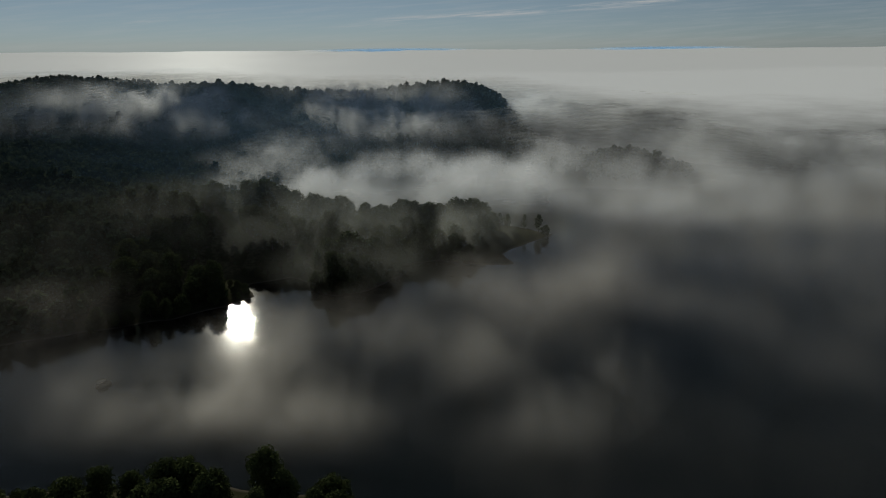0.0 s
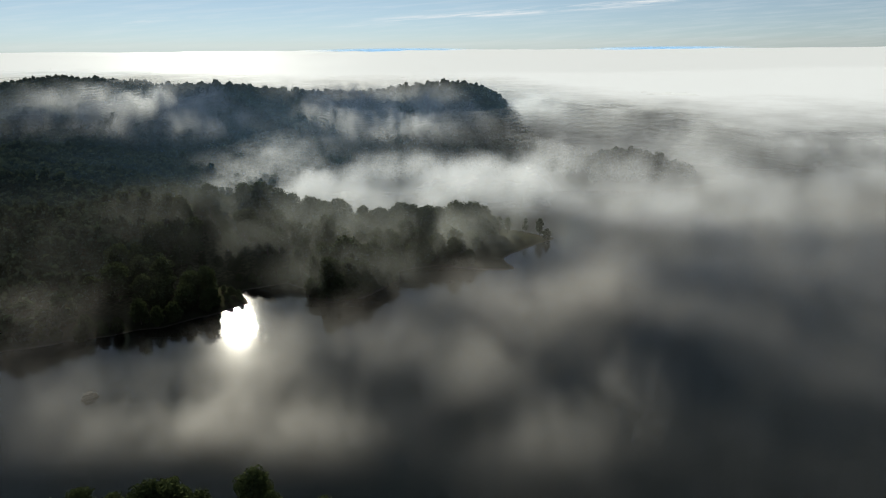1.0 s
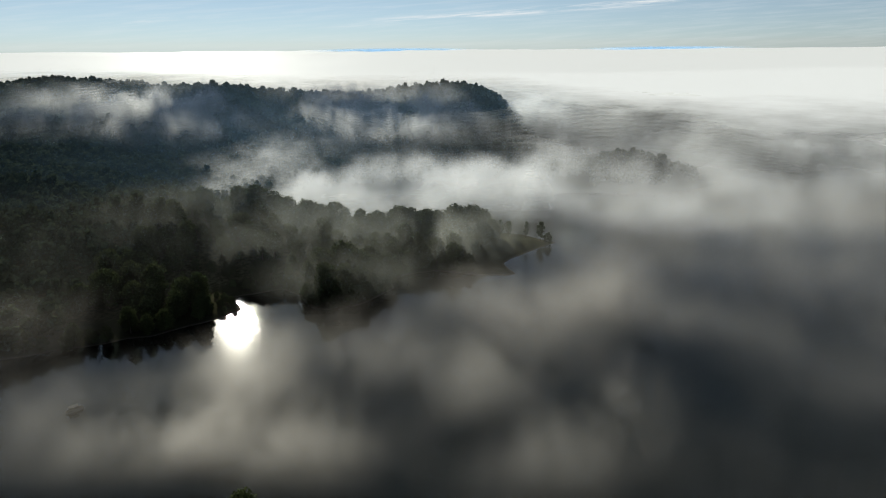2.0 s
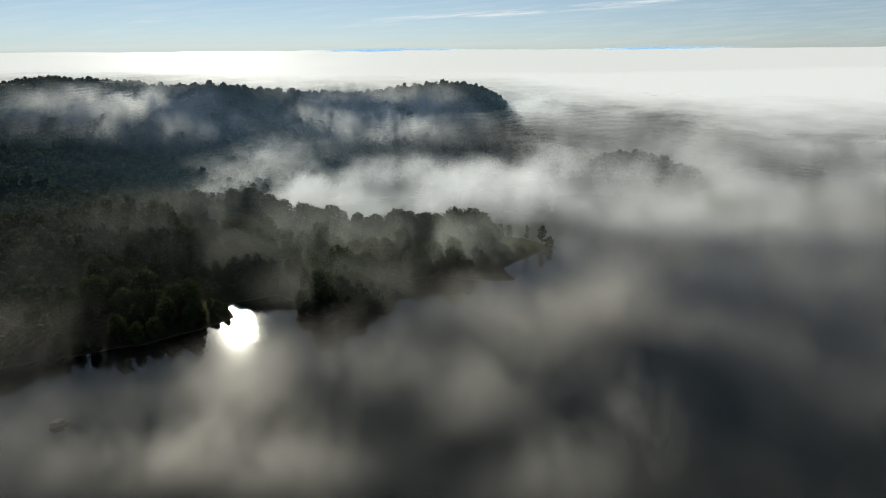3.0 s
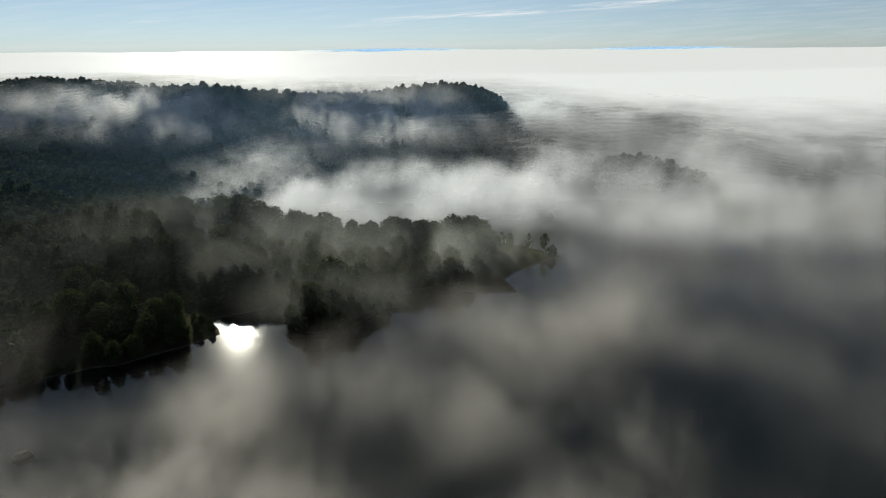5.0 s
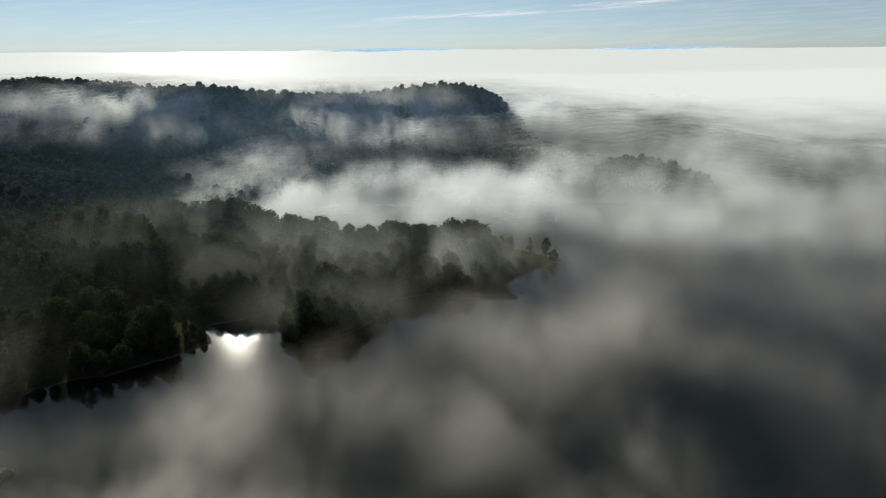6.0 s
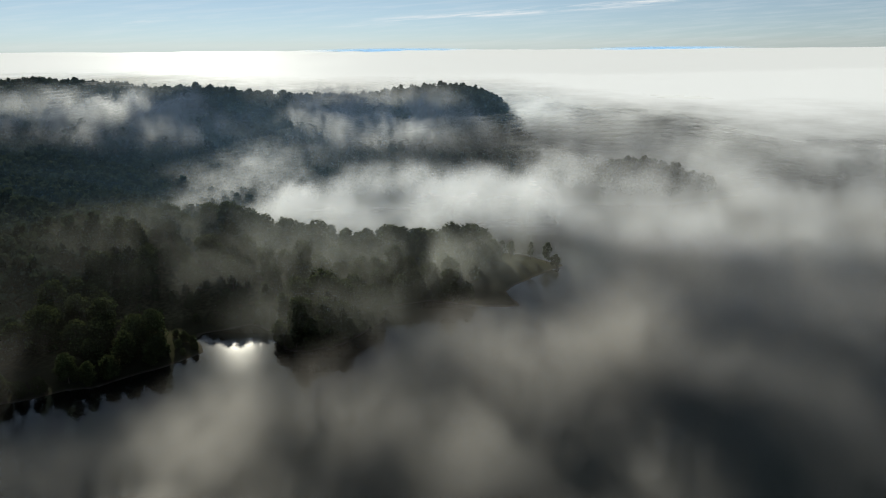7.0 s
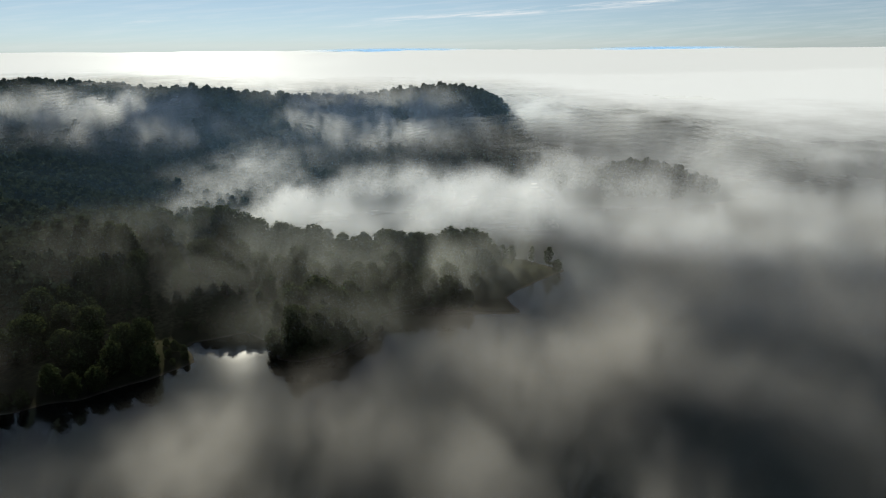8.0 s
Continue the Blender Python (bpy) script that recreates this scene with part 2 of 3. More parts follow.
def spread(lo, hi, step, end, grow=1.25):
    """Even steps between lo and hi, then ever wider ones out to +-end."""
    mid = list(np.arange(lo, hi + step / 2, step))
    s, v = step, hi
    while v < end:
        s *= grow
        v = min(v + s, end)
        mid.append(v)
    s, v = step, lo
    while v > -end:
        s *= grow
        v = max(v - s, -end)
        mid.insert(0, v)
    return np.array(mid)


gx, gy = spread(-420, 260, 4, 4900), spread(90, 860, 4, 4900)
GX, GY = np.meshgrid(gx, gy)
GZ = ground_height(GX, GY)
ground = mesh_object("ground", np.stack([GX.ravel(), GY.ravel(), GZ.ravel()], 1).tolist(), grid_faces(len(gx), len(gy)), M_SOIL)
tagged(ground, "dark forest floor and bare lake shore soil", "ground", kind="structure")

water = mesh_object("water", [(-4900, -4900, 0), (4900, -4900, 0), (4900, 4900, 0), (-4900, 4900, 0)], [(0, 1, 2, 3)], M_WATER, False)
tagged(water, "still dark lake water mirroring the sky", "water", kind="structure")


# ---- fog ----
def smooth(v, lo, hi):
    k = np.clip((v - lo) / (hi - lo), 0, 1)
    return k * k * (3 - 2 * k)


def fog_sea(seed):
    """The wide fog deck; it sinks towards the near lake."""
    xs, ys = spread(-500, 700, 14, 4800, 1.12), None
    y_list, s, v = [], 14.0, 300.0
    while v < 4800:
        y_list.append(v)
        if v > 1100:
            s *= 1.05
        v += s
    ys = np.array(y_list)
    X, Y = np.meshgrid(xs, ys)
    k = np.clip((Y - 200) / 1000, 0, 1)
    top = 10 + 60 * (1 - (1 - k) ** 1.7)
    Z = top + 0.5 * waves(X, Y, 210, seed) + 3 * k * waves(X, Y, 1100, seed + 1) + np.clip((Y - 1500) / 2500, 0, 1) * 3.5 * waves(X, Y * 0.4, 330, seed + 2)
    ob = mesh_object("fog_sea", np.stack([X.ravel(), Y.ravel(), Z.ravel()], 1).tolist(), grid_faces(len(xs), len(ys)), M_SEA)
    return tagged(ob, "wide white sea of morning fog under open sky", "fog", kind="stuff")


fog_sea(11)


def fog_sheets(name, label, material, x_span, y_span, step, base, top, cover, count, seed, closed=9999):
    """A body of fog as sheets one above another between base and top; each vertex carries the optical depth of its sheet."""
    xs, ys = np.arange(x_span[0], x_span[1] + 1, step), np.arange(y_span[0], y_span[1] + 1, step)
    X, Y = np.meshgrid(xs, ys)
    low, high = base(X, Y), top(X, Y)
    fade = lambda v, lo, hi, w: smooth(v, lo, lo + w) * smooth(-v, -hi, -hi + w)
    amount = np.maximum(cover(X, Y), 0) * fade(X, *x_span, 50) * fade(Y, *y_span, 35)
    land = ground_height(X, Y)
    quads_all = np.array(grid_faces(len(xs), len(ys)))
    verts, faces, density, lift = [], [], [], []
    for i in range(count):
        s = (i + 0.5) / count
        Z = low + (high - low) * (s + 0.2 / count * waves(X, Y, 90, seed + i))
        # thin where it meets the ground and the tree tops
        clear = np.where(land > 0.3, smooth(Z - land, 1, 13), 1.0)
        body = (amount * clear * 1.6 / count).ravel()
        lift.append((s - (s + 0.4) * smooth(Y, closed, closed + 250)).ravel())
        faces.append(quads_all[body[quads_all].max(1) > 0.0015] + len(verts) * X.size)
        verts.append(np.stack([X.ravel(), Y.ravel(), Z.ravel()], 1))
        density.append(body)
    ob = mesh_object(name, np.concatenate(verts).tolist(), np.concatenate(faces).tolist(), material)
    ob.data.attributes.new("fog_depth", "FLOAT", "POINT").data.foreach_set("value", np.concatenate(density).astype(np.float32))
    ob.data.attributes.new("fog_lift", "FLOAT", "POINT").data.foreach_set("value", np.concatenate(lift).astype(np.float32))
    return tagged(ob, label, "fog", kind="stuff")


def puffs(spots, x, y):
    """Sum of soft spots of fog: x, y, spread along x, spread along y, amount."""
    return sum(a * np.exp(-((x - cx) / sx) ** 2 - ((y - cy) / sy) ** 2) for cx, cy, sx, sy, a in spots)


# over the near lake: thicker where it piles up, thin over the dark gaps
LAKE_PUFFS = [(-158, 234, 15, 21, 0.9), (-64, 205, 24, 24, 0.85), (-74, 171, 20, 18, 0.65), (-113, 190, 22, 16, 0.5), (-102, 158, 19, 13, 0.3), (-34, 228, 13, 18, 0.5),
              (-17, 232, 19, 23, 0.8), (-3, 269, 26, 18, 0.8), (-38, 161, 16, 14, 0.6), (33, 246, 20, 31, 1.0), (56, 280, 27, 33, 1.2), (11, 200, 16, 21, 0.55)]
LAKE_PUFFS_EAST = [(51, 190, 15, 22, 0.5), (29, 159, 17, 11, 0.35), (85, 267, 23, 30, 0.85), (112, 235, 27, 28, 0.3), (176, 278, 29, 46, 0.5), (130, 202, 21, 21, 0.25),
                   (-43, 212, 9, 15, -0.5), (-115, 230, 24, 17, -0.6), (-38, 260, 24, 16, -0.8), (84, 210, 11, 19, -0.5), (15, 168, 14, 10, -0.3), (72, 240, 13, 20, -0.3)]


def lake_cover(x, y):
    water_side = smooth(-in_woods(x, y), 4, 32)
    thin = 1 - 0.45 * smooth(y, 195, 260) * smooth(-x, -60, 20) + 0.7 * smooth(-y, -205, -165)
    return 0.20 * thin * (0.05 + puffs(LAKE_PUFFS + LAKE_PUFFS_EAST, x, y)) * (0.05 + 0.95 * water_side) + 0.11 * puffs([(-166, 232, 26, 20, 1.0)], x, y) + 0.07 * smooth(x + 0.9 * y, 290, 480)


fog_sheets("lake_mist", "thin grey morning mist lying on the lake", M_LAKE_MIST, (-280, 360), (95, 440), 6,
           lambda x, y: 1.0 + 0 * x, lambda x, y: 19 + 5 * smooth(y, 200, 400) + 8 * smooth(x, 40, 160), lake_cover, 11, 300)

# over the inlet behind the peninsula and up to the wide deck
BANK_PUFFS = [(-150, 560, 40, 60, 0.7), (-101, 455, 47, 40, 1.0), (-26, 487, 54, 60, 1.3), (43, 440, 47, 50, 1.2), (82, 483, 29, 50, 0.9), (-140, 470, 25, 40, 0.6), (91, 370, 34, 42, 0.7),
              (142, 380, 36, 60, 0.8), (207, 410, 49, 80, 1.0), (294, 760, 116, 200, 1.5), (452, 757, 150, 260, 1.6), (217, 800, 60, 150, 1.4), (9, 600, 37, 40, -0.5), (192, 545, 28, 30, -0.2)]


def bank_cover(x, y):
    open_side = smooth(x, -190, -60) * (0.3 + 0.7 * smooth(x + 0.2 * y, 60, 260))
    return 0.75 * (1.4 * puffs(BANK_PUFFS, x, y) + 0.3 * open_side + 6.0 * smooth(y, 540, 820) * smooth(x, 0, 120)) * smooth(y - 0.25 * np.minimum(x, 0), 388 - 70 * smooth(x, 60, 140), 430 + 120 * smooth(x, 60, 140))


fog_sheets("fog_bank", "soft bank of grey fog filling the inlet and climbing to the fog deck", M_BANK, (-260, 900), (290, 1080), 10,
           lambda x, y: 2.0 + 0 * x, lambda x, y: 21 + 36 * smooth(y, 400, 850) + puffs([(165, 560, 120, 110, 17)], x, y) + 2 * waves(x, y, 130, 41), bank_cover, 13, 340, closed=600)

# torn patches clinging to the wooded hills
HILL_PUFFS = [(-261, 600, 50, 34, 1.0), (-320, 590, 60, 34, 0.6), (-225, 605, 34, 24, 0.7), (-60, 670, 60, 40, 1.8), (-95, 650, 34, 30, 0.9)]
fog_sheets("hill_mist", "ragged patch of pale mist clinging to the wooded hills", M_HILL_MIST, (-460, 160), (520, 900), 8,
           lambda x, y: ground_height(x, y) + 8, lambda x, y: ground_height(x, y) + 30, lambda x, y: 1.7 * puffs(HILL_PUFFS, x, y), 9, 380)

def air_haze(x, y, z, rx, ry, rz, thick, label, slices=6, material=M_HAZE):
    """Thin air as a stack of leaning veils that fill an ellipsoid."""
    lean = Vector((0, -0.75 * ry, 0.66 * rz)).normalized()
    side = Vector((1, 0, 0))
    up = lean.cross(side)
    verts, faces, m = [], [], 10
    for i in range(slices):
        c = -1 + 2 * (i + 0.5) / slices
        r = math.sqrt(1 - c * c)
        start = len(verts)
        for a in range(m + 1):
            for b in range(m + 1):
                u, v = 2 * a / m - 1, 2 * b / m - 1
                # a square laid onto the disc
                du, dv = u * math.sqrt(1 - v * v / 2), v * math.sqrt(1 - u * u / 2)
                verts.append(side * (du * r) + up * (dv * r) + lean * c)
        for a in range(m):
            for b in range(m):
                k = start + a * (m + 1) + b
                faces.append((k, k + m + 1, k + m + 2, k + 1))
    ob = mesh_object("air_haze", verts, faces, material)
    ob.matrix_world = Matrix.LocRotScale((x, y, z), None, (rx, ry, rz))
    ob.color = (1, 1, 1, min(1.0, thick * 8 / slices))
    return tagged(ob, label, "haze", "air haze", "stuff")


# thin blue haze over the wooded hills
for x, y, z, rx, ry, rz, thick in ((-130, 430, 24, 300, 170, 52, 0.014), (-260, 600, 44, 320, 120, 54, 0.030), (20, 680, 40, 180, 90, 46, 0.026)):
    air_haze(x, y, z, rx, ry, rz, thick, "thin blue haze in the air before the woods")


# paler haze hanging among the trees of the peninsula and the near woods
for x, y, z, rx, ry, rz, thick in ((-120, 335, 20, 90, 50, 30, 0.026), (-40, 330, 17, 90, 46, 26, 0.028), (25, 338, 12, 70, 40, 22, 0.028), (-200, 290, 18, 150, 95, 38, 0.006), (-45, 284, 9, 50, 24, 18, 0.02)):
    air_haze(x, y, z, rx, ry, rz, thick, "thin pale haze hanging among the lakeside trees", 8, M_WOOD_HAZE)


# ---- far blue hills that just clear the fog ----
def far_ridge(x0, x1, y, top):
    xs = np.linspace(x0, x1, 60)
    k = (xs - x0) / (x1 - x0)
    crest = top * (0.82 + 0.18 * np.sin(np.pi * k) ** 0.6) + waves(xs, xs * 0, 240, 77) * 1.2
    verts, faces = [], []
    for j, (dy, f) in enumerate(((-260, 0.0), (-90, 0.85), (0, 1.0), (120, 0.8), (300, 0.0))):
        verts += [(x, y + dy, c * f) for x, c in zip(xs, crest)]
    ob = mesh_object("far_ridge", verts, grid_faces(60, 5), M_RIDGE)
    return tagged(ob, "distant blue wooded ridge rising out of the fog", "hill", kind="structure")


far_ridge(-760, 130, 4450, 76.5)
far_ridge(1130, 1720, 4500, 77.5)
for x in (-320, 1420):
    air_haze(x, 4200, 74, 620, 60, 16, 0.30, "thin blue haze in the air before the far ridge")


# ---- woods ----
def leaf_cloud(rng, blobs, count, size):
    """Quads of foliage scattered over the skins of overlapping blobs (arrays)."""
    blobs = np.array(blobs, float)
    weight = blobs[:, 3] ** 2
    pick = rng.choice(len(blobs), count, p=weight / weight.sum())
    way = rng.normal(size=(count, 3))
    way /= np.linalg.norm(way, axis=1)[:, None]
    flat = np.array([1, 1, 0.85])
    centre = blobs[pick, :3] + way * flat * blobs[pick, 3:4] * rng.uniform(0.55, 1.16, (count, 1))
    normal = way + rng.normal(size=(count, 3)) * 0.6
    normal /= np.linalg.norm(normal, axis=1)[:, None]
    a = np.cross(normal, rng.normal(size=(count, 3)))
    a /= np.linalg.norm(a, axis=1)[:, None]
    b = np.cross(normal, a)
    s = size * rng.uniform(0.6, 1.3, (count, 1))
    corners = np.stack([centre - a * s - b * s * 0.6, centre + a * s * 0.7 - b * s, centre + a * s + b * s * 0.7, centre - a * s * 0.6 + b * s], 1)
    return corners.reshape(-1, 3)


def crown_blobs(rng, height, width, low=0.3, count=14):
    blobs = []
    for i in range(count):
        k = (i + 0.5) / count
        z = height * (low + (0.93 - low) * k)
        reach = width * math.sqrt(max(0.05, 1 - ((k - 0.35) / 0.72) ** 2))
        a = i * 2.4 + rng.uniform(-0.5, 0.5)
        r = reach * rng.uniform(0.45, 0.7) if i < count - 2 else reach * 0.2
        blobs.append((r * math.cos(a), r * math.sin(a), z, width * rng.uniform(0.32, 0.52)))
    return blobs


def quads(count):
    return np.arange(count * 4).reshape(-1, 4).tolist()


rng = np.random.RandomState(7)
KINDS = []
for i in range(8):
    h = rng.uniform(11, 13.5)
    KINDS.append(leaf_cloud(rng, crown_blobs(rng, h, rng.uniform(3.9, 5.0), 0.4, 8), 80, 1.1))


def scatter(x0, x1, y0, y1, step, seed):
    r = np.random.RandomState(seed)
    X, Y = np.meshgrid(np.arange(x0, x1, step), np.arange(y0, y1, step))
    X = X.ravel() + r.uniform(-0.42, 0.42, X.size) * step
    Y = Y.ravel() + r.uniform(-0.42, 0.42, Y.size) * step
    return X, Y, r


def far_woods():
    X, Y, r = scatter(-640, 240, 170, 960, 6.4, 31)
    d = in_woods(X, Y)
    Z = ground_height(X, Y)
    keep = (d > np.where(X < -100, 1.5, 5)) & (Z > np.where(X < -100, 0.3, 2.0)) & ((Y > 404) | (X < -150)) & (X > -0.75 * Y - 60) & ~((X > -110) & (Y > 404) & (Y < 525) & (X < 120) & (d < 30))
    verts = []
    for x, y, z in zip(X[keep], Y[keep], Z[keep]):
        k = KINDS[r.randint(len(KINDS))]
        a, s = r.uniform(0, 6.283), r.uniform(0.82, 1.08)
        c, q = math.cos(a) * s, math.sin(a) * s
        verts.append(np.stack([k[:, 0] * c - k[:, 1] * q + x, k[:, 0] * q + k[:, 1] * c + y, k[:, 2] * s * r.uniform(0.9, 1.1) + z - 2.0], 1))
    verts = np.concatenate(verts)
    me = bpy.data.meshes.new("far_woods")
    me.from_pydata(verts.tolist(), [], quads(len(verts) // 4))
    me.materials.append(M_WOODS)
    return tagged(new("far_woods", me), "dense dark green forest covering the far hills", "forest", kind="stuff")


far_woods()


def part(name, verts, faces, material, parent, smooth=False):
    ob = mesh_object(name, verts, faces, material, smooth)
    ob.parent = parent
    return ob


def limb(verts, faces, a, b, ra, rb, sides=6):
    a, b = Vector(a), Vector(b)
    q = (b - a).to_track_quat("Z", "Y")
    start = len(verts)
    for p, r in ((a, ra), (b, rb)):
        for i in range(sides):
            t = 6.2832 * i / sides
            verts.append(p + q @ Vector((r * math.cos(t), r * math.sin(t), 0)))
    for i in range(sides):
        j = (i + 1) % sides
        faces.append((start + i, start + j, start + sides + j, start + sides + i))


def make_tree(seed, height, width, low, leaves, size, count=16):
    r = np.random.RandomState(seed)
    blobs = crown_blobs(r, height, width, low, count)
    base = new("tree")
    verts, faces = [], []
    bend = Vector((r.uniform(-0.3, 0.3), r.uniform(-0.3, 0.3), 0))
    rad = 0.018 * height
    pts = [Vector((0, 0, -0.6)), Vector((0, 0, height * 0.3)) + bend, Vector((0, 0, height * 0.6)) + bend * 0.5, Vector((0, 0, height * 0.9))]
    for i in range(3):
        limb(verts, faces, pts[i], pts[i + 1], rad * (1 - 0.3 * i), rad * (0.7 - 0.3 * i))
    part("trunk", verts, faces, M_BARK, base, True)
    verts, faces = [], []
    for bx, by, bz, br in blobs:
        foot = Vector((0, 0, max(bz - math.hypot(bx, by) * 0.9, height * 0.2)))
        limb(verts, faces, foot, (bx, by, bz), rad * 0.35, rad * 0.08, 5)
    part("limbs", verts, faces, M_BARK, base, True)
    v = leaf_cloud(r, blobs, leaves, size)
    part("crown", v.tolist(), quads(len(v) // 4), M_LEAF, base)
    return tagged(base, "broad-leaved tree with a full dark green crown", "tree", "trees of the peninsula")


TREES = [make_tree(100 + i, h, w, low, 3200, 0.38) for i, (h, w, low) in enumerate(
    [(19, 7.4, 0.14), (17, 6.8, 0.12), (21, 6.6, 0.16), (15, 7.0, 0.1), (19, 5.8, 0.12), (13, 6.2, 0.08)])]
used = set()


def plant(kind, x, y, size=1.0, turn=0.0):
    z = float(ground_height(x, y))
    m = pose(x, y, z - 0.1, 0, 0, turn)
    if kind not in used:
        used.add(kind)
        ob = TREES[kind]
        ob.matrix_world = m
    else:
        ob = copy_thing(TREES[kind], m)
    ob.scale = (size, size, size)
    return ob


def near_woods():
    """Single trees on the peninsula and along the near shore."""
    X, Y, r = scatter(-150, 34, 262, 404, 9.6, 57)
    for x, y, dist in zip(X, Y, in_woods(X, Y)):
        bare = math.hypot(x + 90, y - 267) < 6 or math.hypot(x - 30, y - 318) < 22
        bare = bare or (-100 < x < -78 and y < 290)
        if dist > 2.0 and not bare and x < 27 - max(0, y - 372) * 0.8:
            size = r.uniform(0.62, 0.88) * (1.08 if x < -85 else 1.0)
            if y > 345:
                size *= 0.66
            if -128 < x < -64 and 280 < y < 350:
                size = min(size, (0.41 * (y - 284) + 2.0 - float(ground_height(x, y))) / 17)
            plant(r.randint(6), x, y, max(size, 0.2), r.uniform(0, 360))
    # smaller trees lean out along the water's edge
    X, Y, r = scatter(-270, 20, 190, 330, 5.6, 61)
    for x, y, dist in zip(X, Y, in_woods(X, Y)):
        bare = math.hypot(x + 90, y - 267) < 6 or math.hypot(x - 34, y - 314) < 20
        if 0.3 < dist < 4.5 and not bare and not (-99 < x < -62 and y > 258):
            plant(r.randint(6), x, y, r.uniform(0.34, 0.56), r.uniform(0, 360))
    X, Y, r = scatter(-125, 0, 112, 136, 8.0, 58)
    for x, y, dist in zip(X, Y, in_woods(X, Y)):
        if dist > 3:
            ob = plant(r.randint(6), x, y, r.uniform(0.5, 0.76), r.uniform(0, 360))
            tagged(ob, "dark leafy tree standing on the near lake shore", group="trees of the near shore")


near_woods()

# the tallest crowns along the peninsula's crest: x, y, top
for i, (x, y, top) in enumerate(((-134, 362, 34.5), (-116, 366, 34), (-105, 363, 34.5), (-96, 370, 29), (-88, 364, 27), (-78, 368, 25), (-69, 362, 24), (-62, 366, 24), (-46, 364, 20.5),
                                 (-39, 368, 17), (-25, 366, 21.5), (-18, 364, 21), (-9, 368, 19), (-2, 364, 19.5), (8, 366, 21), (16, 364, 22), (23, 366, 19.5), (28, 368, 13),
                                 (-56, 299, 18), (-47, 301, 19.5), (-39, 298, 17.5), (-32, 301, 14), (-52, 286, 14), (-43, 285, 13), (-35, 287, 10.5))):
    kind = (0, 2, 1, 4, 3)[i % 5]
    ob = plant(kind, x, y, 1.04 * (top - float(ground_height(x, y))) / (19, 17, 21, 15, 19, 13)[kind], i * 77.0)
    ob.scale = (ob.scale[0] * 1.2, ob.scale[1] * 1.2, ob.scale[2])

# lower trees to the water's edge on the headland, and small ones round the back of the cove: x, y, height
for i, (x, y, high) in enumerate(((-59, 277, 8), (-53, 273, 8.5), (-46, 272, 9), (-40, 275, 9.5), (-36, 280, 9), (-31, 286, 8.5), (-28, 293, 8), (-24, 298, 6), (-30, 303, 8.5),
                                  (-37, 308, 10), (-92, 293, 4.5), (-86, 297, 5), (-79, 298.5, 5.5), (-72, 297.5, 5), (-66, 292, 5))):
    ob = plant((5, 3, 1)[i % 3], x, y, high / (13, 15, 17)[i % 3], i * 53.0)
    tagged(ob, "low spreading tree leaning over the lake's edge")

# low growth on the point beside the cove
for i, (x, y) in enumerate(((-94, 267), (-91, 271), (-97, 271), (-93, 275), (-97, 277), (-100, 266))):
    plant(5, x, y, 0.2 + 0.03 * i, i * 61.0)

# thin trees and a bush on the open tip
for x, y, h, w, low, n, size in ((33, 366, 12.0, 2.4, 0.3, 220, 0.30), (38.5, 371, 10.0, 2.6, 0.2, 320, 0.32), (48.5, 369, 11.0, 1.9, 0.25, 190, 0.28),
                                 (56.5, 365.5, 12.0, 2.5, 0.2, 520, 0.30), (60.5, 363, 6.5, 2.6, 0.08, 700, 0.30)):
    ob = make_tree(int(x * 10), h, w, low, n, size, 14)
    ob.matrix_world = pose(x, y, float(ground_height(x, y)) - 0.1)
    tagged(ob, "slender sparse young tree on the grassy lake spit" if h > 7 else "low leafy bush at the tip of the spit", "tree" if h > 7 else "bush")


# ---- boat ----
def boat_part(name, bm, material, parent):
    me = bpy.data.meshes.new(name)
    bm.to_mesh(me)
    bm.free()
    me.materials.append(material)
    ob = new(name, me)
    ob.parent = parent
    return ob


def block(bm, x, y, z, sx, sy, sz, bevel=0.03):
    got = bmesh.ops.create_cube(bm, size=1, matrix=Matrix.LocRotScale((x, y, z), None, (sx, sy, sz)))
    edges = {e for v in got["verts"] for e in v.link_edges}
    bmesh.ops.bevel(bm, geom=list(edges), offset=bevel, segments=2, affect="EDGES")


def pipe(bm, a, b, r):
    a, b = Vector(a), Vector(b)
    bmesh.ops.create_cone(bm, cap_ends=True, segments=8, radius1=r, radius2=r, depth=(b - a).length,
                          matrix=Matrix.Translation((a + b) / 2) @ (b - a).to_track_quat("Z", "Y").to_matrix().to_4x4())


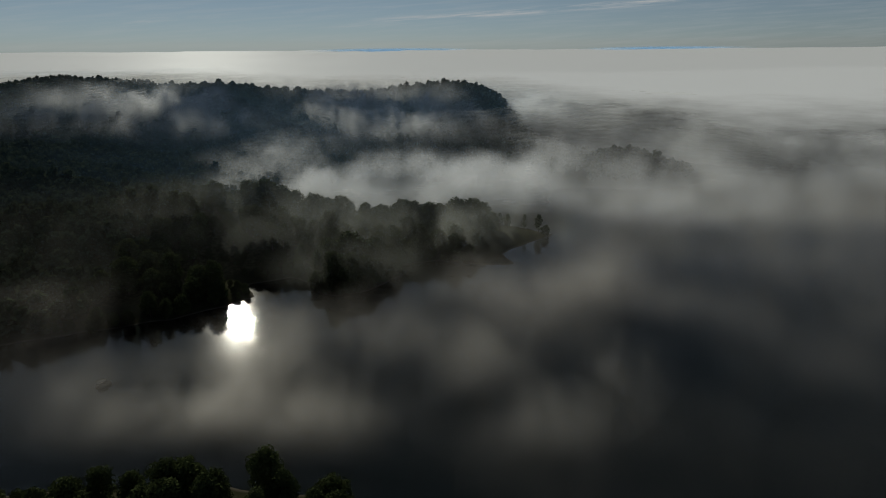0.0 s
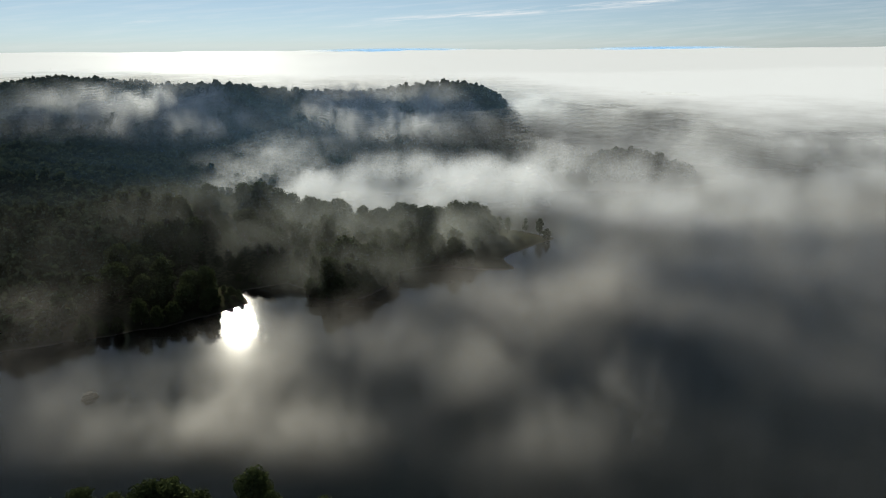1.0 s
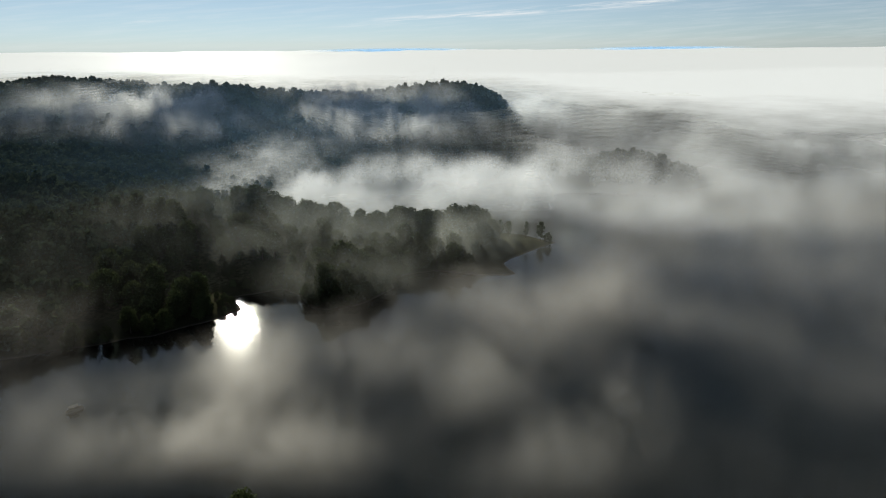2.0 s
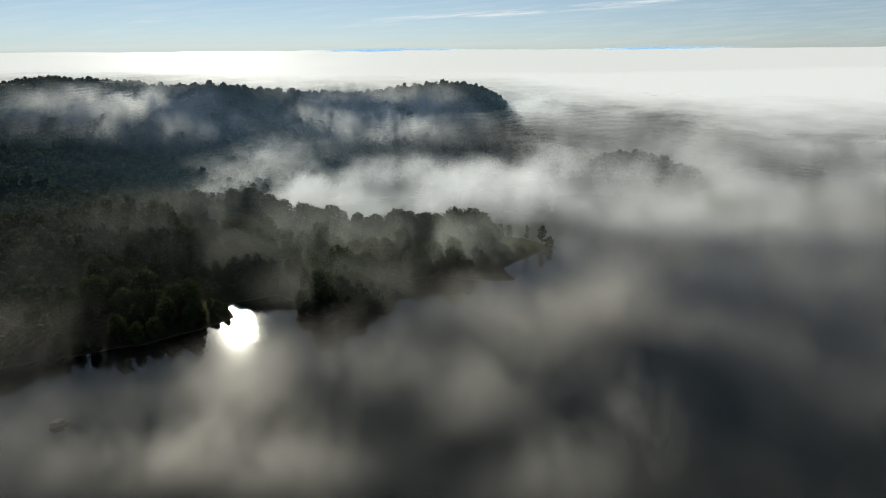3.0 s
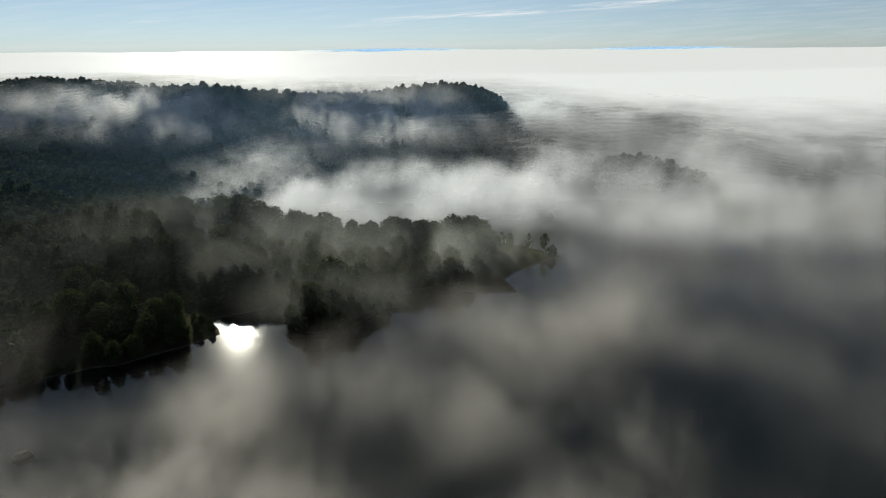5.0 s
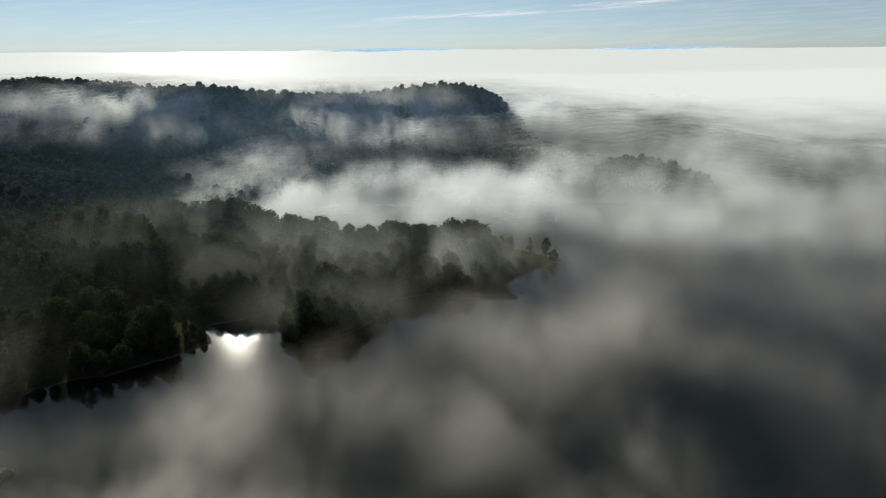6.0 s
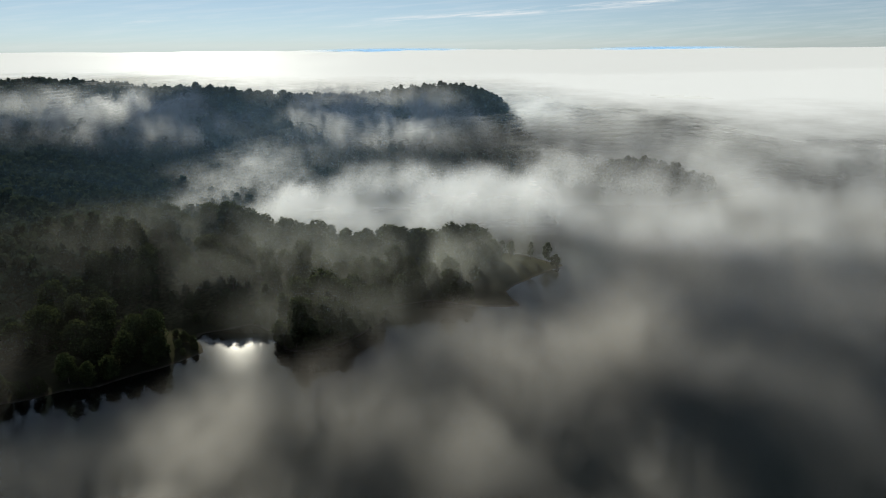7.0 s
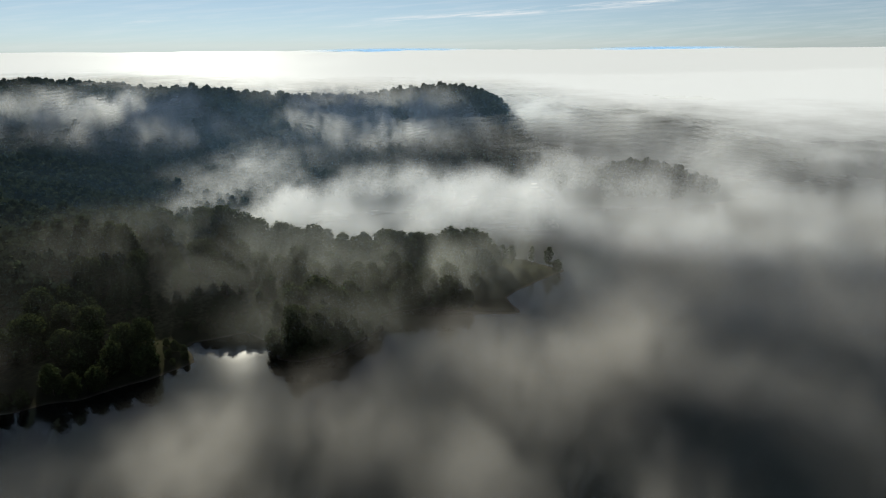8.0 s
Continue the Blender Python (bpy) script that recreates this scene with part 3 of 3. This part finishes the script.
def pontoon_boat(x, y, turn):
    M_ALU = plain_material("weathered_aluminium", (0.025, 0.025, 0.027), (0.05, 0.05, 0.053), 4.0, 0.5)
    M_DECK = plain_material("boat_deck", (0.04, 0.04, 0.042), (0.07, 0.07, 0.07), 5.0)
    M_CANVAS = plain_material("canopy_canvas", (0.014, 0.015, 0.018), (0.030, 0.031, 0.034), 3.0)
    M_SEAT = plain_material("boat_seat", (0.03, 0.028, 0.025), (0.06, 0.055, 0.05), 4.0, 0.6)
    M_MOTOR = plain_material("outboard_cowl", (0.02, 0.02, 0.022), (0.04, 0.04, 0.045), 6.0, 0.35)
    base = new("pontoon_boat")
    for side in (-0.95, 0.95):
        bm = bmesh.new()
        pipe(bm, (-3.4, side, 0.15), (2.9, side, 0.15), 0.32)
        bmesh.ops.create_cone(bm, cap_ends=True, segments=8, radius1=0.32, radius2=0.05, depth=0.9, matrix=pose(3.3, side, 0.18, 0, 90, 0))
        boat_part("pontoon", bm, M_ALU, base)
    bm = bmesh.new()
    block(bm, 0, 0, 0.52, 7.0, 2.5, 0.12)
    boat_part("deck", bm, M_DECK, base)
    for sy in (-1.2, 1.2):
        bm = bmesh.new()
        for z in (0.85, 1.2):
            pipe(bm, (-3.2, sy, z), (3.2, sy, z), 0.03)
        for k in range(6):
            pipe(bm, (-3.2 + 1.28 * k, sy, 0.55), (-3.2 + 1.28 * k, sy, 1.2), 0.025)
        block(bm, 0, sy, 0.88, 6.2, 0.03, 0.5, 0.008)
        boat_part("rail", bm, M_ALU, base)
    for px in (-2.4, 1.0):
        for sy in (-1.15, 1.15):
            bm = bmesh.new()
            pipe(bm, (px, sy, 0.55), (px + 0.15, sy, 2.55), 0.03)
            boat_part("canopy_post", bm, M_ALU, base)
    bm = bmesh.new()
    block(bm, -0.6, 0, 2.62, 4.4, 2.6, 0.16, 0.07)
    boat_part("canopy", bm, M_CANVAS, base)
    for px, sy, lx in ((2.3, -0.75, 1.5), (2.3, 0.75, 1.5), (-2.4, -0.75, 1.4)):
        bm = bmesh.new()
        block(bm, px, sy, 0.78, lx, 0.6, 0.4, 0.06)
        block(bm, px, sy * 1.36, 1.05, lx, 0.16, 0.5, 0.05)
        boat_part("bench", bm, M_SEAT, base)
    bm = bmesh.new()
    block(bm, -0.4, 0.7, 0.98, 0.6, 0.7, 0.8, 0.08)
    boat_part("helm_console", bm, M_SEAT, base)
    bm = bmesh.new()
    block(bm, -3.75, 0, 0.85, 0.55, 0.4, 0.6, 0.12)
    block(bm, -3.75, 0, 0.2, 0.2, 0.14, 1.1, 0.04)
    boat_part("outboard_motor", bm, M_MOTOR, base)
    base.matrix_world = pose(x, y, 0.05, 0, 0, turn)
    return tagged(base, "dark pontoon boat with a canvas canopy on misty water", "boat")


boat = pontoon_boat(-116.5, 191, 42)
boat.scale = (0.68, 0.68, 0.68)
